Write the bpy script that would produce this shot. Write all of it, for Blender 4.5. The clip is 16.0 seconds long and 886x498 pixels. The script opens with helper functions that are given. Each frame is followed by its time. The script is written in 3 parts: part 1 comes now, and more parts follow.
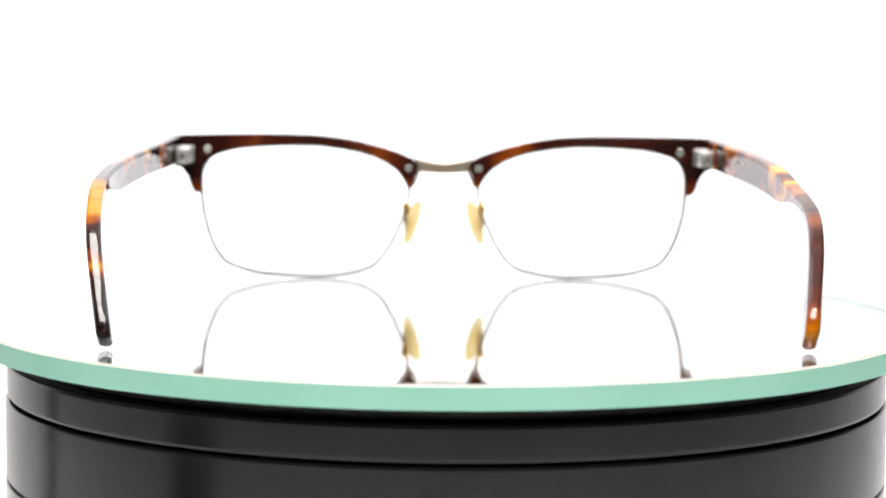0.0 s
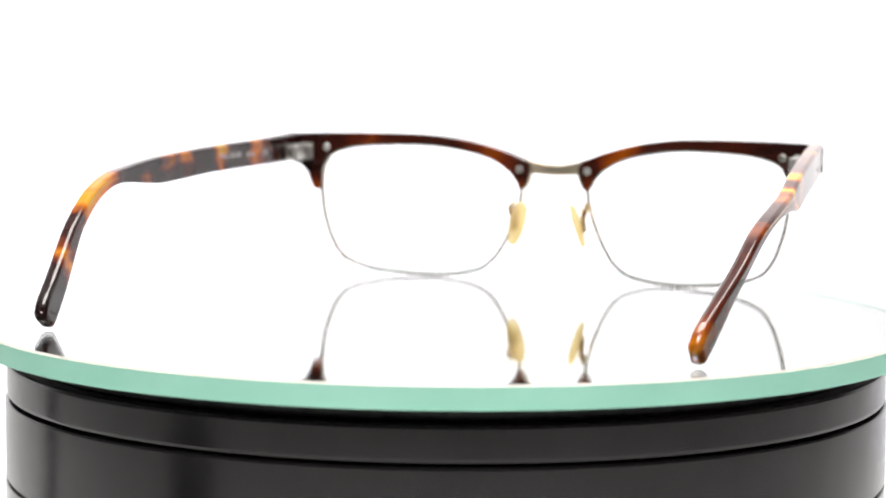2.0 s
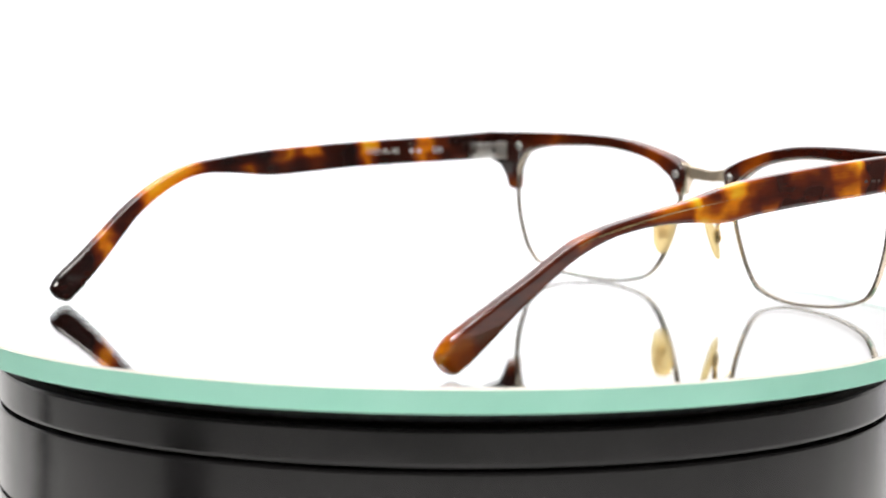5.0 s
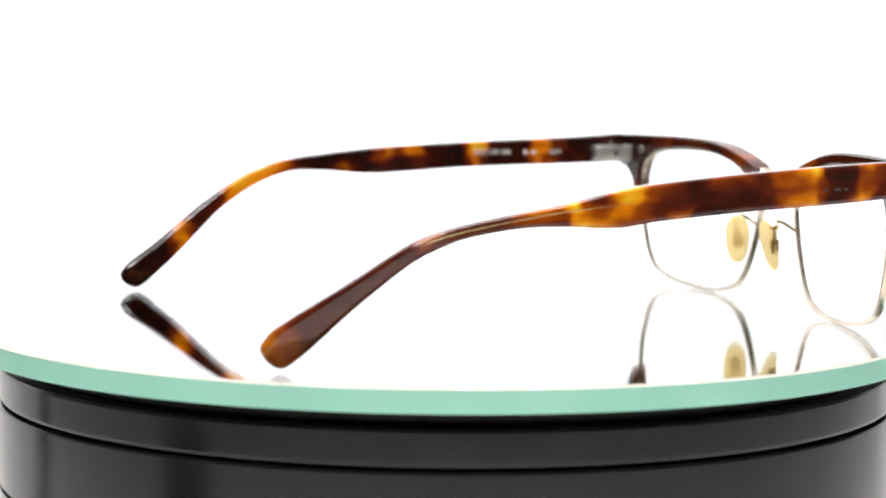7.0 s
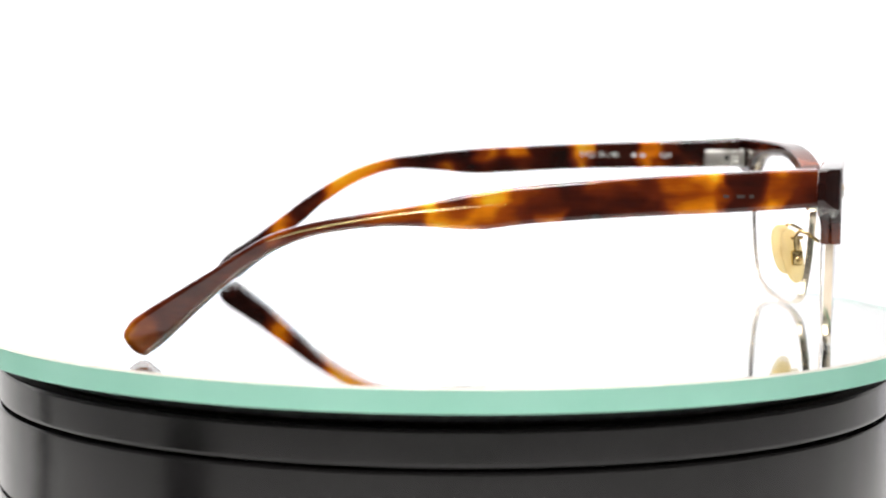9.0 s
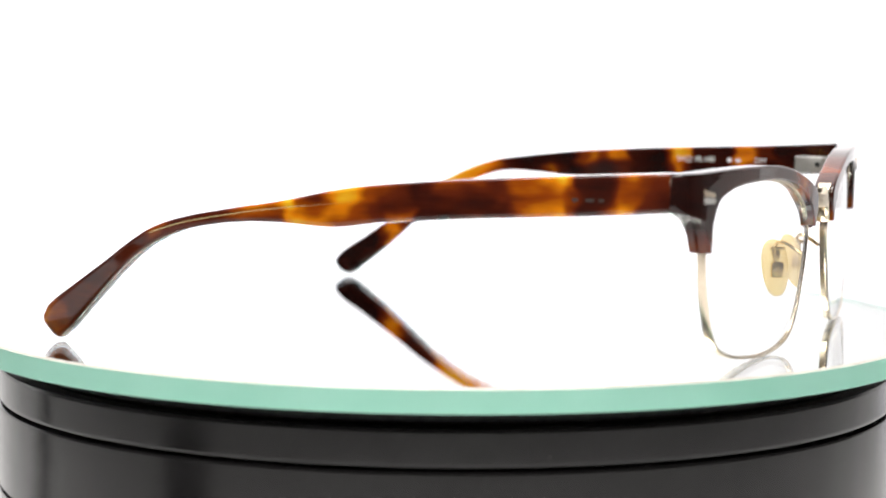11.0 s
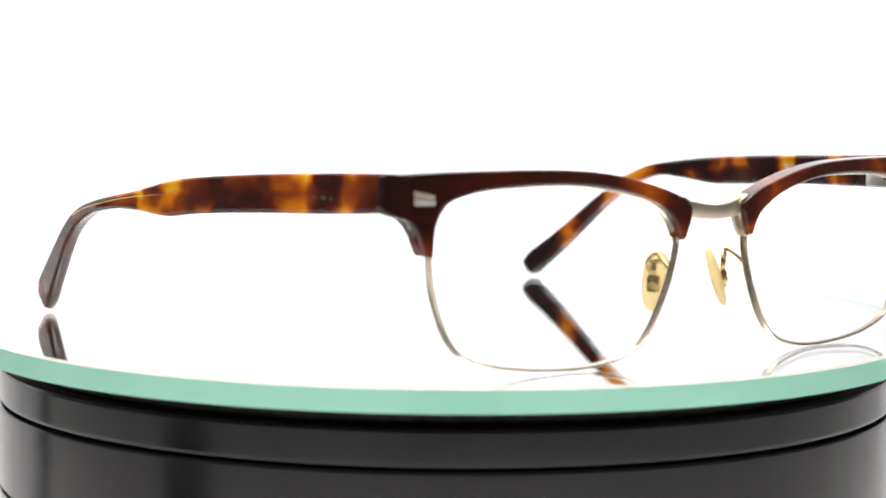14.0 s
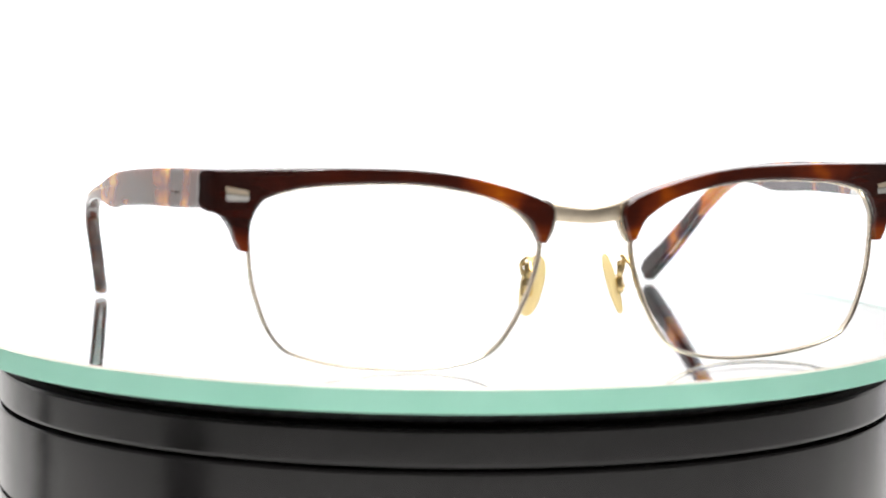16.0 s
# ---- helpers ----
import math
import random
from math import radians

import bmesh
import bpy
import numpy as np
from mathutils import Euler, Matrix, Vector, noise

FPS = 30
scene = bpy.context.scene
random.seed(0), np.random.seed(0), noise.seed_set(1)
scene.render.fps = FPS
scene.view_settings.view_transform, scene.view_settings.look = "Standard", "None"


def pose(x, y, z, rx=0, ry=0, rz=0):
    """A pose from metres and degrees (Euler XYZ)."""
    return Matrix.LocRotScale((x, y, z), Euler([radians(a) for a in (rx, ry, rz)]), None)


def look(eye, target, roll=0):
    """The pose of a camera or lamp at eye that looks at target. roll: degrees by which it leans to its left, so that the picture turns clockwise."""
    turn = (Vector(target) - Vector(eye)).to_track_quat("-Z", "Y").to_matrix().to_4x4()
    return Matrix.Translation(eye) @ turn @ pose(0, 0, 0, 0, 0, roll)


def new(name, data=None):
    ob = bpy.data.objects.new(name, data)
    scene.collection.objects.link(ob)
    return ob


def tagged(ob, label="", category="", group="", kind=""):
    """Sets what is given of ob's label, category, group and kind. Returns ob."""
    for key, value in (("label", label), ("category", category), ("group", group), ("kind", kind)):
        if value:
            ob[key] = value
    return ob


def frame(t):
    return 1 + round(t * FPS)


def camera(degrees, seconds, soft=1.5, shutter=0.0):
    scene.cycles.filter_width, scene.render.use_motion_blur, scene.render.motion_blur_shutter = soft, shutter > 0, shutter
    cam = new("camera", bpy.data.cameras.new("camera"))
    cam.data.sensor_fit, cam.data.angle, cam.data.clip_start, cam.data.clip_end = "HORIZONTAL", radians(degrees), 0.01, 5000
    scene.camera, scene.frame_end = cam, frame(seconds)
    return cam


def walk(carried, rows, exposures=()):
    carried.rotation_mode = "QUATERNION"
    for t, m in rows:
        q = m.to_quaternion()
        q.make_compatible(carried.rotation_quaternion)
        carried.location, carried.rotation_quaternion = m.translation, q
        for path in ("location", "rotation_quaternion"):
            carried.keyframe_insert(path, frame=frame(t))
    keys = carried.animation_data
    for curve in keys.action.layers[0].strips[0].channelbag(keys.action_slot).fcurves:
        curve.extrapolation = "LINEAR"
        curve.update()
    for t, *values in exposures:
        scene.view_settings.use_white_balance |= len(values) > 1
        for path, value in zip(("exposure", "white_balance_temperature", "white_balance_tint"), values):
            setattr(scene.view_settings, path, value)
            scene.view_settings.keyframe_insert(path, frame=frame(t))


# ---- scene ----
# Eyeglasses on a mirrored glass turntable in a white light tent. Lengths in MM below, metres in the world.
MM = 0.001
cam = camera(23.0, 16.0, soft=1.75)
cam.data.dof.use_dof = True
cam.data.dof.focus_distance = 0.457
cam.data.dof.aperture_fstop = 17.0

EYE_Y, EYE_Z = -0.4896, 0.0608
YAW, TILT, ROLL = radians(0.285), radians(5.31), 0.49
AHEAD = Vector((-math.sin(YAW) * math.cos(TILT), math.cos(YAW) * math.cos(TILT), -math.sin(TILT)))


def eye_pose(back):
    eye = Vector((0, EYE_Y, EYE_Z)) - AHEAD * back
    return look(eye, eye + AHEAD, ROLL)


# the lens pulls focus nearer between 3.5 and 4 s and breathes a little: a few millimetres of travel
walk(cam, [(0.0, eye_pose(0.0086)), (3.5, eye_pose(0.0086)), (4.0, eye_pose(0.0)), (16.0, eye_pose(0.0))])

# ---- light ----
world = bpy.data.worlds.new("light_tent")
scene.world = world
world.use_nodes = True
world.node_tree.nodes["Background"].inputs[0].default_value = (0.98, 0.97, 1.0, 1)
world.node_tree.nodes["Background"].inputs[1].default_value = 0.07


def softbox(name, eye, target, width, height, watts, colour=(1, 0.97, 0.93)):
    lamp = bpy.data.lights.new(name, "AREA")
    lamp.shape, lamp.size, lamp.size_y, lamp.energy, lamp.color = "RECTANGLE", width, height, watts, colour
    ob = new(name, lamp)
    ob.matrix_world = look(eye, target)
    return ob


softbox("softbox_top", (0.0, 0.0, 0.80), (0, 0, 0), 0.5, 0.35, 7.5)
softbox("softbox_key", (0.0, -0.62, 0.72), (0, 0, 0), 0.26, 0.13, 7.4)


# ---- materials ----
def material(name):
    m = bpy.data.materials.new(name)
    m.use_nodes = True
    return m, m.node_tree.nodes, m.node_tree.links, m.node_tree.nodes["Principled BSDF"]


def grain(nodes, links, scale, detail=4, kind="Object"):
    co = nodes.new("ShaderNodeTexCoord")
    n = nodes.new("ShaderNodeTexNoise")
    n.inputs["Scale"].default_value, n.inputs["Detail"].default_value = scale, detail
    links.new(co.outputs[kind], n.inputs["Vector"])
    return n


def bump(nodes, links, height, strength, distance, bsdf):
    b = nodes.new("ShaderNodeBump")
    b.inputs["Strength"].default_value, b.inputs["Distance"].default_value = strength, distance
    links.new(height, b.inputs["Height"])
    links.new(b.outputs[0], bsdf.inputs["Normal"])


def worn(name, low, high, scale, rough, metal=0.0, relief=0.0, spread=0.1, coat=0.0):
    """A surface between two colours, with uneven gloss and fine relief."""
    m, nodes, links, b = material(name)
    n = grain(nodes, links, scale)
    ramp = nodes.new("ShaderNodeValToRGB")
    ramp.color_ramp.elements[0].position, ramp.color_ramp.elements[1].position = 0.3, 0.7
    ramp.color_ramp.elements[0].color, ramp.color_ramp.elements[1].color = (*low, 1), (*high, 1)
    links.new(n.outputs["Fac"], ramp.inputs[0])
    links.new(ramp.outputs[0], b.inputs["Base Color"])
    g = grain(nodes, links, scale * 7, 6)
    r = nodes.new("ShaderNodeMapRange")
    r.inputs["To Min"].default_value, r.inputs["To Max"].default_value = max(0.02, rough - spread), rough + spread
    links.new(g.outputs["Fac"], r.inputs["Value"])
    links.new(r.outputs[0], b.inputs["Roughness"])
    b.inputs["Metallic"].default_value = metal
    b.inputs["Coat Weight"].default_value = coat
    if relief:
        bump(nodes, links, g.outputs["Fac"], 0.4, relief, b)
    return m


def dusty(m):
    """Sparse pale specks of dust over a dark surface."""
    nodes, links = m.node_tree.nodes, m.node_tree.links
    b = nodes["Principled BSDF"]
    n = grain(nodes, links, 750, 1)
    cut = nodes.new("ShaderNodeMapRange")
    cut.inputs["From Min"].default_value, cut.inputs["From Max"].default_value = 0.80, 0.86
    cut.inputs["To Max"].default_value = 0.5
    links.new(n.outputs["Fac"], cut.inputs["Value"])
    mix = nodes.new("ShaderNodeMix")
    mix.data_type = "RGBA"
    mix.inputs["B"].default_value = (0.30, 0.29, 0.28, 1)
    links.new(b.inputs["Base Color"].links[0].from_socket, mix.inputs["A"])
    links.new(cut.outputs[0], mix.inputs["Factor"])
    links.new(mix.outputs["Result"], b.inputs["Base Color"])


# how light the sheet is, from black-brown to honey
SHEET = ((0.0, (0.012, 0.005, 0.005)), (0.2, (0.058, 0.009, 0.004)), (0.42, (0.135, 0.020, 0.005)), (0.62, (0.36, 0.068, 0.003)), (0.8, (0.84, 0.26, 0.004)), (1.0, (1.0, 0.60, 0.025)))


def tortoise(name, rows, low, high, streak, seed, glow, axis="", foot=None):
    """Polished tortoiseshell acetate. rows: for each level of the strip, from its lower to its upper edge, (place in mm, lightness).
    The place runs along the strip's own length or, where an axis is named, along that."""
    m, nodes, links, b = material(name)
    co = nodes.new("ShaderNodeTexCoord")
    split = nodes.new("ShaderNodeSeparateXYZ")
    links.new(co.outputs["Object" if axis else "UV"], split.inputs[0])

    def stretched(scale, shift):
        k = nodes.new("ShaderNodeMapping")
        k.inputs["Location"].default_value = (shift, -shift * 0.7, shift * 0.4)
        k.inputs["Scale"].default_value = scale
        links.new(co.outputs["Object"], k.inputs["Vector"])
        return k

    even = stretched((0.7, 0.7, 1.0), seed)
    drawn = stretched((0.22, 0.22, 1.3), seed * 2)

    def maths(op, a, c):
        k = nodes.new("ShaderNodeMath")
        k.operation = op
        for i, v in enumerate((a, c)):
            if isinstance(v, (int, float)):
                k.inputs[i].default_value = v
            else:
                links.new(v, k.inputs[i])
        return k.outputs[0]

    def wave(scale, detail, space, size):
        n = nodes.new("ShaderNodeTexNoise")
        n.inputs["Scale"].default_value, n.inputs["Detail"].default_value = scale, detail
        links.new(space.outputs[0], n.inputs["Vector"])
        return maths("MULTIPLY", maths("SUBTRACT", n.outputs["Fac"], 0.5), size)

    def spread(value, a, c, smooth=False, top=1.0):
        k = nodes.new("ShaderNodeMapRange")
        k.interpolation_type = "SMOOTHSTEP" if smooth else "LINEAR"
        k.inputs["From Min"].default_value, k.inputs["From Max"].default_value, k.inputs["To Max"].default_value = a, c, top
        links.new(value, k.inputs["Value"])
        return k.outputs[0]

    def ramp(value, spots, kind):
        r = nodes.new("ShaderNodeValToRGB")
        r.color_ramp.interpolation = kind
        made = r.color_ramp.elements
        made.remove(made[-1])
        for i, (at, colour) in enumerate(spots):
            e = made[0] if i == 0 else made.new(at)
            e.position, e.color = at, (*colour, 1)
        links.new(value, r.inputs[0])
        return r.outputs[0]

    # soft, slightly slanting edges between the patches
    if axis:
        along = spread(maths("ADD", split.outputs[axis], wave(150, 1, even, 9 * MM)), low * MM, high * MM)
    else:
        along = maths("ADD", split.outputs["X"], wave(190, 1, even, 8 / (high - low)))
    up = maths("ADD", split.outputs["Y"], wave(150, 1, even, 0.6))
    light = None
    for i, stops in enumerate(rows):
        level = ramp(along, [((at - low) / (high - low), (v, v, v)) for at, v in stops], "EASE")
        if light is None:
            light = level
            continue
        edge = i / len(rows)
        mix = nodes.new("ShaderNodeMix")
        links.new(spread(up, edge - 0.2, edge + 0.2, True), mix.inputs["Factor"])
        links.new(light, mix.inputs["A"])
        links.new(level, mix.inputs["B"])
        light = mix.outputs["Result"]
    light = maths("ADD", light, wave(230, 1, even, streak))
    light = maths("ADD", light, wave(420, 2, drawn, streak * 1.3))
    light = maths("ADD", light, wave(1400, 2, drawn, 0.08))
    if foot:
        # a lighter patch of the sheet below this height
        light = maths("ADD", light, spread(maths("ADD", split.outputs["Z"], wave(130, 0, even, 4 * MM)), (foot + 2) * MM, (foot - 2) * MM, True, 0.38))
    tone = ramp(light, SHEET, "LINEAR")
    links.new(tone, b.inputs["Base Color"])
    b.inputs["Roughness"].default_value = 0.4
    b.inputs["Specular IOR Level"].default_value = 0.0
    shine = nodes.new("ShaderNodeBsdfTranslucent")
    links.new(tone, shine.inputs["Color"])
    both = nodes.new("ShaderNodeMixShader")
    both.inputs[0].default_value = glow
    links.new(b.outputs[0], both.inputs[1])
    links.new(shine.outputs[0], both.inputs[2])
    polish = nodes.new("ShaderNodeBsdfGlossy")
    polish.inputs["Color"].default_value = (1, 1, 1, 1)
    links.new(spread(wave(60, 3, even, 1.0), -0.3, 0.3, False, 0.09), polish.inputs["Roughness"])
    fresnel = nodes.new("ShaderNodeFresnel")
    fresnel.inputs["IOR"].default_value = 1.52
    coated = nodes.new("ShaderNodeMixShader")
    links.new(fresnel.outputs[0], coated.inputs[0])
    links.new(both.outputs[0], coated.inputs[1])
    links.new(polish.outputs[0], coated.inputs[2])
    links.new(coated.outputs[0], nodes["Material Output"].inputs[0])
    return m


STRIP = (-66, 74)
RIGHT_TOP = [(-62.5, 0.74), (-59, 0.6), (-55.5, 0.34), (-48, 0.24), (-37, 0.28), (-33, 0.55), (-30, 0.5), (-27, 0.25), (-18, 0.3), (-12, 0.7), (-7, 0.6), (-2.5, 0.95), (0.5, 0.6), (4, 0.42), (8, 0.95), (10.5, 0.9), (14, 0.55), (18, 0.42),
             (21.5, 0.15), (24.5, 0.25), (28, 0.58), (34, 0.52), (39, 0.3), (44.5, 0.62), (50, 0.92), (52.5, 0.72), (54.5, 0.2), (59, 0.15), (61.5, 0.62), (64, 0.72), (67, 0.5), (71, 0.35)]
RIGHT_MID = [(-62, 0.72), (-58.5, 0.58), (-55.5, 0.34), (-45, 0.28), (-36, 0.3), (-33, 0.5), (-28, 0.42), (-20, 0.35), (-12, 0.62), (-6, 0.58), (-3, 0.88), (0, 0.75), (3, 0.6), (6, 0.72), (10, 0.75), (14, 0.42), (18, 0.3), (22, 0.15),
             (30, 0.2), (36, 0.15), (40, 0.42), (46, 0.48), (50, 0.6), (53, 0.4), (55, 0.18), (59, 0.2), (62, 0.6), (66, 0.5), (71, 0.35)]
RIGHT_LOW = [(-61, 0.7), (-57.5, 0.52), (-54.5, 0.36), (-40, 0.32), (-33, 0.38), (-26, 0.42), (-18, 0.3), (-10, 0.4), (-6, 0.45), (-3.5, 0.9), (0, 1.0), (4, 0.85), (8, 0.55), (12, 0.55), (15.5, 0.42), (19, 0.72), (21.5, 0.68), (23.5, 0.2),
             (30, 0.15), (34, 0.35), (37, 0.2), (41, 0.25), (44.5, 0.62), (50, 0.82), (53, 0.5), (54.8, 0.15), (58, 0.2), (60.5, 0.65), (62.5, 0.85), (65, 0.68), (67.5, 0.3), (71, 0.2)]
LEFT_TOP = [(-64, 0.02), (-51, 0.08), (-48.5, 0.5), (-46.5, 0.82), (-44.5, 0.6), (-42, 0.2), (-38.5, 0.2), (-36, 0.7), (-33, 0.97), (-28, 0.97), (-21, 0.9), (-17.5, 0.75), (-15, 0.3), (-11, 0.08), (2, 0.1), (4, 0.55), (6.5, 0.75), (10, 0.55), (13.5, 0.78), (16, 0.75),
            (18.5, 0.2), (27, 0.08), (29, 0.6), (31, 0.97), (35, 0.9), (37.2, 0.2), (44, 0.12), (46.5, 0.75), (49, 0.82), (52, 0.45), (56, 0.4), (58.5, 0.1)]
LEFT_LOW = [(-64, 0.02), (-53, 0.1), (-49, 0.35), (-46, 0.82), (-43.5, 0.5), (-41, 0.2), (-38, 0.35), (-35, 0.85), (-25, 0.88), (-19, 0.65), (-15, 0.3), (-10, 0.12), (-6.5, 0.25), (-3.5, 0.7), (-0.5, 0.3), (3, 0.12), (6, 0.3), (10, 0.15), (15, 0.36), (20, 0.18),
            (26, 0.08), (28, 0.4), (30.5, 0.75), (33, 0.4), (36, 0.1), (43, 0.15), (45.5, 0.6), (48.5, 0.8), (51, 0.4), (54, 0.15), (58, 0.3), (62, 0.12)]
TORTOISE_RIGHT = tortoise("tortoiseshell_right_temple", (RIGHT_LOW, RIGHT_MID, RIGHT_TOP), *STRIP, 0.2, 0.31, 0.32)
TORTOISE_LEFT = tortoise("tortoiseshell_left_temple", (LEFT_LOW, LEFT_TOP), *STRIP, 0.16, 0.77, 0.58)
BROW_RIGHT = [(6, 0.15), (11, 0.18), (14, 0.48), (18, 0.62), (22, 0.5), (27, 0.16), (40, 0.14), (50, 0.18), (58, 0.1), (72, 0.05)]
BROW_LEFT = [(-72, 0.05), (-58, 0.12), (-54, 0.3), (-51, 0.5), (-47, 0.3), (-42, 0.18), (-26, 0.16), (-21, 0.42), (-16, 0.55), (-12, 0.35), (-9, 0.15)]
TORTOISE_BROW_RIGHT = tortoise("tortoiseshell_right_brow", (BROW_RIGHT,), 0, 74, 0.14, 1.3, 0.28, "X", 26.5)
TORTOISE_BROW_LEFT = tortoise("tortoiseshell_left_brow", (BROW_LEFT,), -74, 0, 0.14, 2.1, 0.28, "X", 26.5)
CHAMPAGNE = worn("champagne_metal", (0.62, 0.53, 0.42), (0.76, 0.66, 0.53), 300, 0.24, 1.0, 0.00001, 0.06)
SATIN = worn("satin_champagne_metal", (0.58, 0.49, 0.37), (0.70, 0.61, 0.48), 300, 0.40, 1.0, 0.00001, 0.06)
STEEL = worn("polished_steel", (0.62, 0.61, 0.58), (0.78, 0.77, 0.74), 400, 0.38, 1.0, 0.00002)
GILT = worn("gilt_metal", (0.66, 0.47, 0.20), (0.80, 0.62, 0.32), 400, 0.25, 1.0)
# near-black, for the shade in hinge holes and for matt black parts
MATT_AND_SHADE = worn("matt_black_and_hole_shade", (0.01, 0.01, 0.01), (0.03, 0.03, 0.028), 500, 0.5)
PRINT = worn("white_print", (0.70, 0.68, 0.64), (0.82, 0.80, 0.77), 900, 0.5)
ENGRAVED = worn("engraved_acetate", (0.030, 0.020, 0.017), (0.055, 0.040, 0.034), 900, 0.35)
BLACK = worn("black_plastic", (0.005, 0.005, 0.005), (0.009, 0.0085, 0.009), 60, 0.19, 0.0, 0.0, 0.05)
dusty(BLACK)
# moulded plastic is never quite flat
ripple = grain(BLACK.node_tree.nodes, BLACK.node_tree.links, 34, 2)
bump(BLACK.node_tree.nodes, BLACK.node_tree.links, ripple.outputs["Fac"], 0.5, 0.0006, BLACK.node_tree.nodes["Principled BSDF"])
BLACK.node_tree.nodes["Principled BSDF"].inputs["Specular IOR Level"].default_value = 0.37
TENT = worn("white_tent_cloth", (0.80, 0.80, 0.80), (0.86, 0.86, 0.86), 6, 0.8)
# grey for the added, unseen surround; its tone sets how dark reflections get
SURROUND = worn("grey_added_surround", (0.10, 0.10, 0.102), (0.15, 0.148, 0.146), 5, 0.9)


def pad_material():
    m, nodes, links, b = material("amber_silicone")
    n = grain(nodes, links, 250, 3)
    ramp = nodes.new("ShaderNodeValToRGB")
    ramp.color_ramp.elements[0].color, ramp.color_ramp.elements[1].color = (0.99, 0.84, 0.53, 1), (1.0, 0.90, 0.66, 1)
    links.new(n.outputs["Fac"], ramp.inputs[0])
    links.new(ramp.outputs[0], b.inputs["Base Color"])
    b.inputs["Roughness"].default_value = 0.25
    shine = nodes.new("ShaderNodeBsdfTranslucent")
    links.new(ramp.outputs[0], shine.inputs["Color"])
    both = nodes.new("ShaderNodeMixShader")
    both.inputs[0].default_value = 0.75
    links.new(b.outputs[0], both.inputs[1])
    links.new(shine.outputs[0], both.inputs[2])
    clear = nodes.new("ShaderNodeBsdfTransparent")
    clear.inputs["Color"].default_value = (1.0, 0.90, 0.62, 1)
    thin = nodes.new("ShaderNodeMixShader")
    thin.inputs[0].default_value = 0.45
    links.new(both.outputs[0], thin.inputs[1])
    links.new(clear.outputs[0], thin.inputs[2])
    links.new(thin.outputs[0], nodes["Material Output"].inputs[0])
    return m


def glass_material(name, colour, ior):
    m, nodes, links, b = material(name)
    b.inputs["Base Color"].default_value = (*colour, 1)
    b.inputs["Transmission Weight"].default_value = 1.0
    b.inputs["Roughness"].default_value = 0.0
    b.inputs["IOR"].default_value = ior
    return m


def edge_material():
    """The ground edge of green float glass."""
    m, nodes, links, b = material("green_glass_edge")
    n = grain(nodes, links, 40, 5)
    ramp = nodes.new("ShaderNodeValToRGB")
    ramp.color_ramp.elements[0].position, ramp.color_ramp.elements[1].position = 0.3, 0.7
    ramp.color_ramp.elements[0].color, ramp.color_ramp.elements[1].color = (0.37, 0.76, 0.61, 1), (0.43, 0.81, 0.67, 1)
    links.new(n.outputs["Fac"], ramp.inputs[0])
    links.new(ramp.outputs[0], b.inputs["Base Color"])
    b.inputs["Roughness"].default_value = 0.45
    g = grain(nodes, links, 2500, 3)
    bump(nodes, links, g.outputs["Fac"], 0.3, 0.00003, b)
    shine = nodes.new("ShaderNodeBsdfTranslucent")
    links.new(ramp.outputs[0], shine.inputs["Color"])
    both = nodes.new("ShaderNodeMixShader")
    both.inputs[0].default_value = 0.45
    links.new(b.outputs[0], both.inputs[1])
    links.new(shine.outputs[0], both.inputs[2])
    links.new(both.outputs[0], nodes["Material Output"].inputs[0])
    return m


PAD = pad_material()
LENS = glass_material("coated_clear_lens", (1, 1, 1), 1.14)
PLATE_GLASS = glass_material("clear_float_glass", (0.985, 1.0, 0.99), 1.5)
PLATE_EDGE = edge_material()
SILVER = worn("silver_mirror_back", (0.95, 0.95, 0.93), (0.97, 0.97, 0.95), 20, 0.02, 1.0, 0.0, 0.0)
BEVEL = worn("ground_bevel", (0.55, 0.54, 0.48), (0.70, 0.69, 0.62), 300, 0.4)

# emission here takes the place of light falling on the backdrop
glow, gn, gl, gb = material("glowing_white_panel")
gnoise = grain(gn, gl, 1.4, 2)
gramp = gn.new("ShaderNodeValToRGB")
gramp.color_ramp.elements[0].position, gramp.color_ramp.elements[1].position = 0.35, 0.65
gramp.color_ramp.elements[0].color, gramp.color_ramp.elements[1].color = (0.96, 0.94, 0.99, 1), (1.0, 0.99, 0.97, 1)
gl.new(gnoise.outputs["Fac"], gramp.inputs[0])
gl.new(gramp.outputs[0], gb.inputs["Emission Color"])
# the panel's own glow fades towards +x, set to suit the temple's reflections
gplace, gsplit, gfall = gn.new("ShaderNodeTexCoord"), gn.new("ShaderNodeSeparateXYZ"), gn.new("ShaderNodeMapRange")
gfall.interpolation_type = "SMOOTHSTEP"
for socket, value in zip(("From Min", "From Max", "To Min", "To Max"), (0.02, 0.20, 1.8, 1.1)):
    gfall.inputs[socket].default_value = value
gl.new(gplace.outputs["Object"], gsplit.inputs[0])
gl.new(gsplit.outputs["X"], gfall.inputs["Value"])
gl.new(gfall.outputs[0], gb.inputs["Emission Strength"])
gb.inputs["Base Color"].default_value = (0.1, 0.1, 0.1, 1)


# white with added glow, to lighten side reflections; no lamp stands there
dim, dn, dl, db = material("dim_side_glow")
dnoise = grain(dn, dl, 3.0, 3)
dramp = dn.new("ShaderNodeValToRGB")
dramp.color_ramp.elements[0].color, dramp.color_ramp.elements[1].color = (0.90, 0.89, 0.93, 1), (1.0, 0.99, 0.97, 1)
dl.new(dnoise.outputs["Fac"], dramp.inputs[0])
dl.new(dramp.outputs[0], db.inputs["Emission Color"])
db.inputs["Emission Strength"].default_value = 0.7
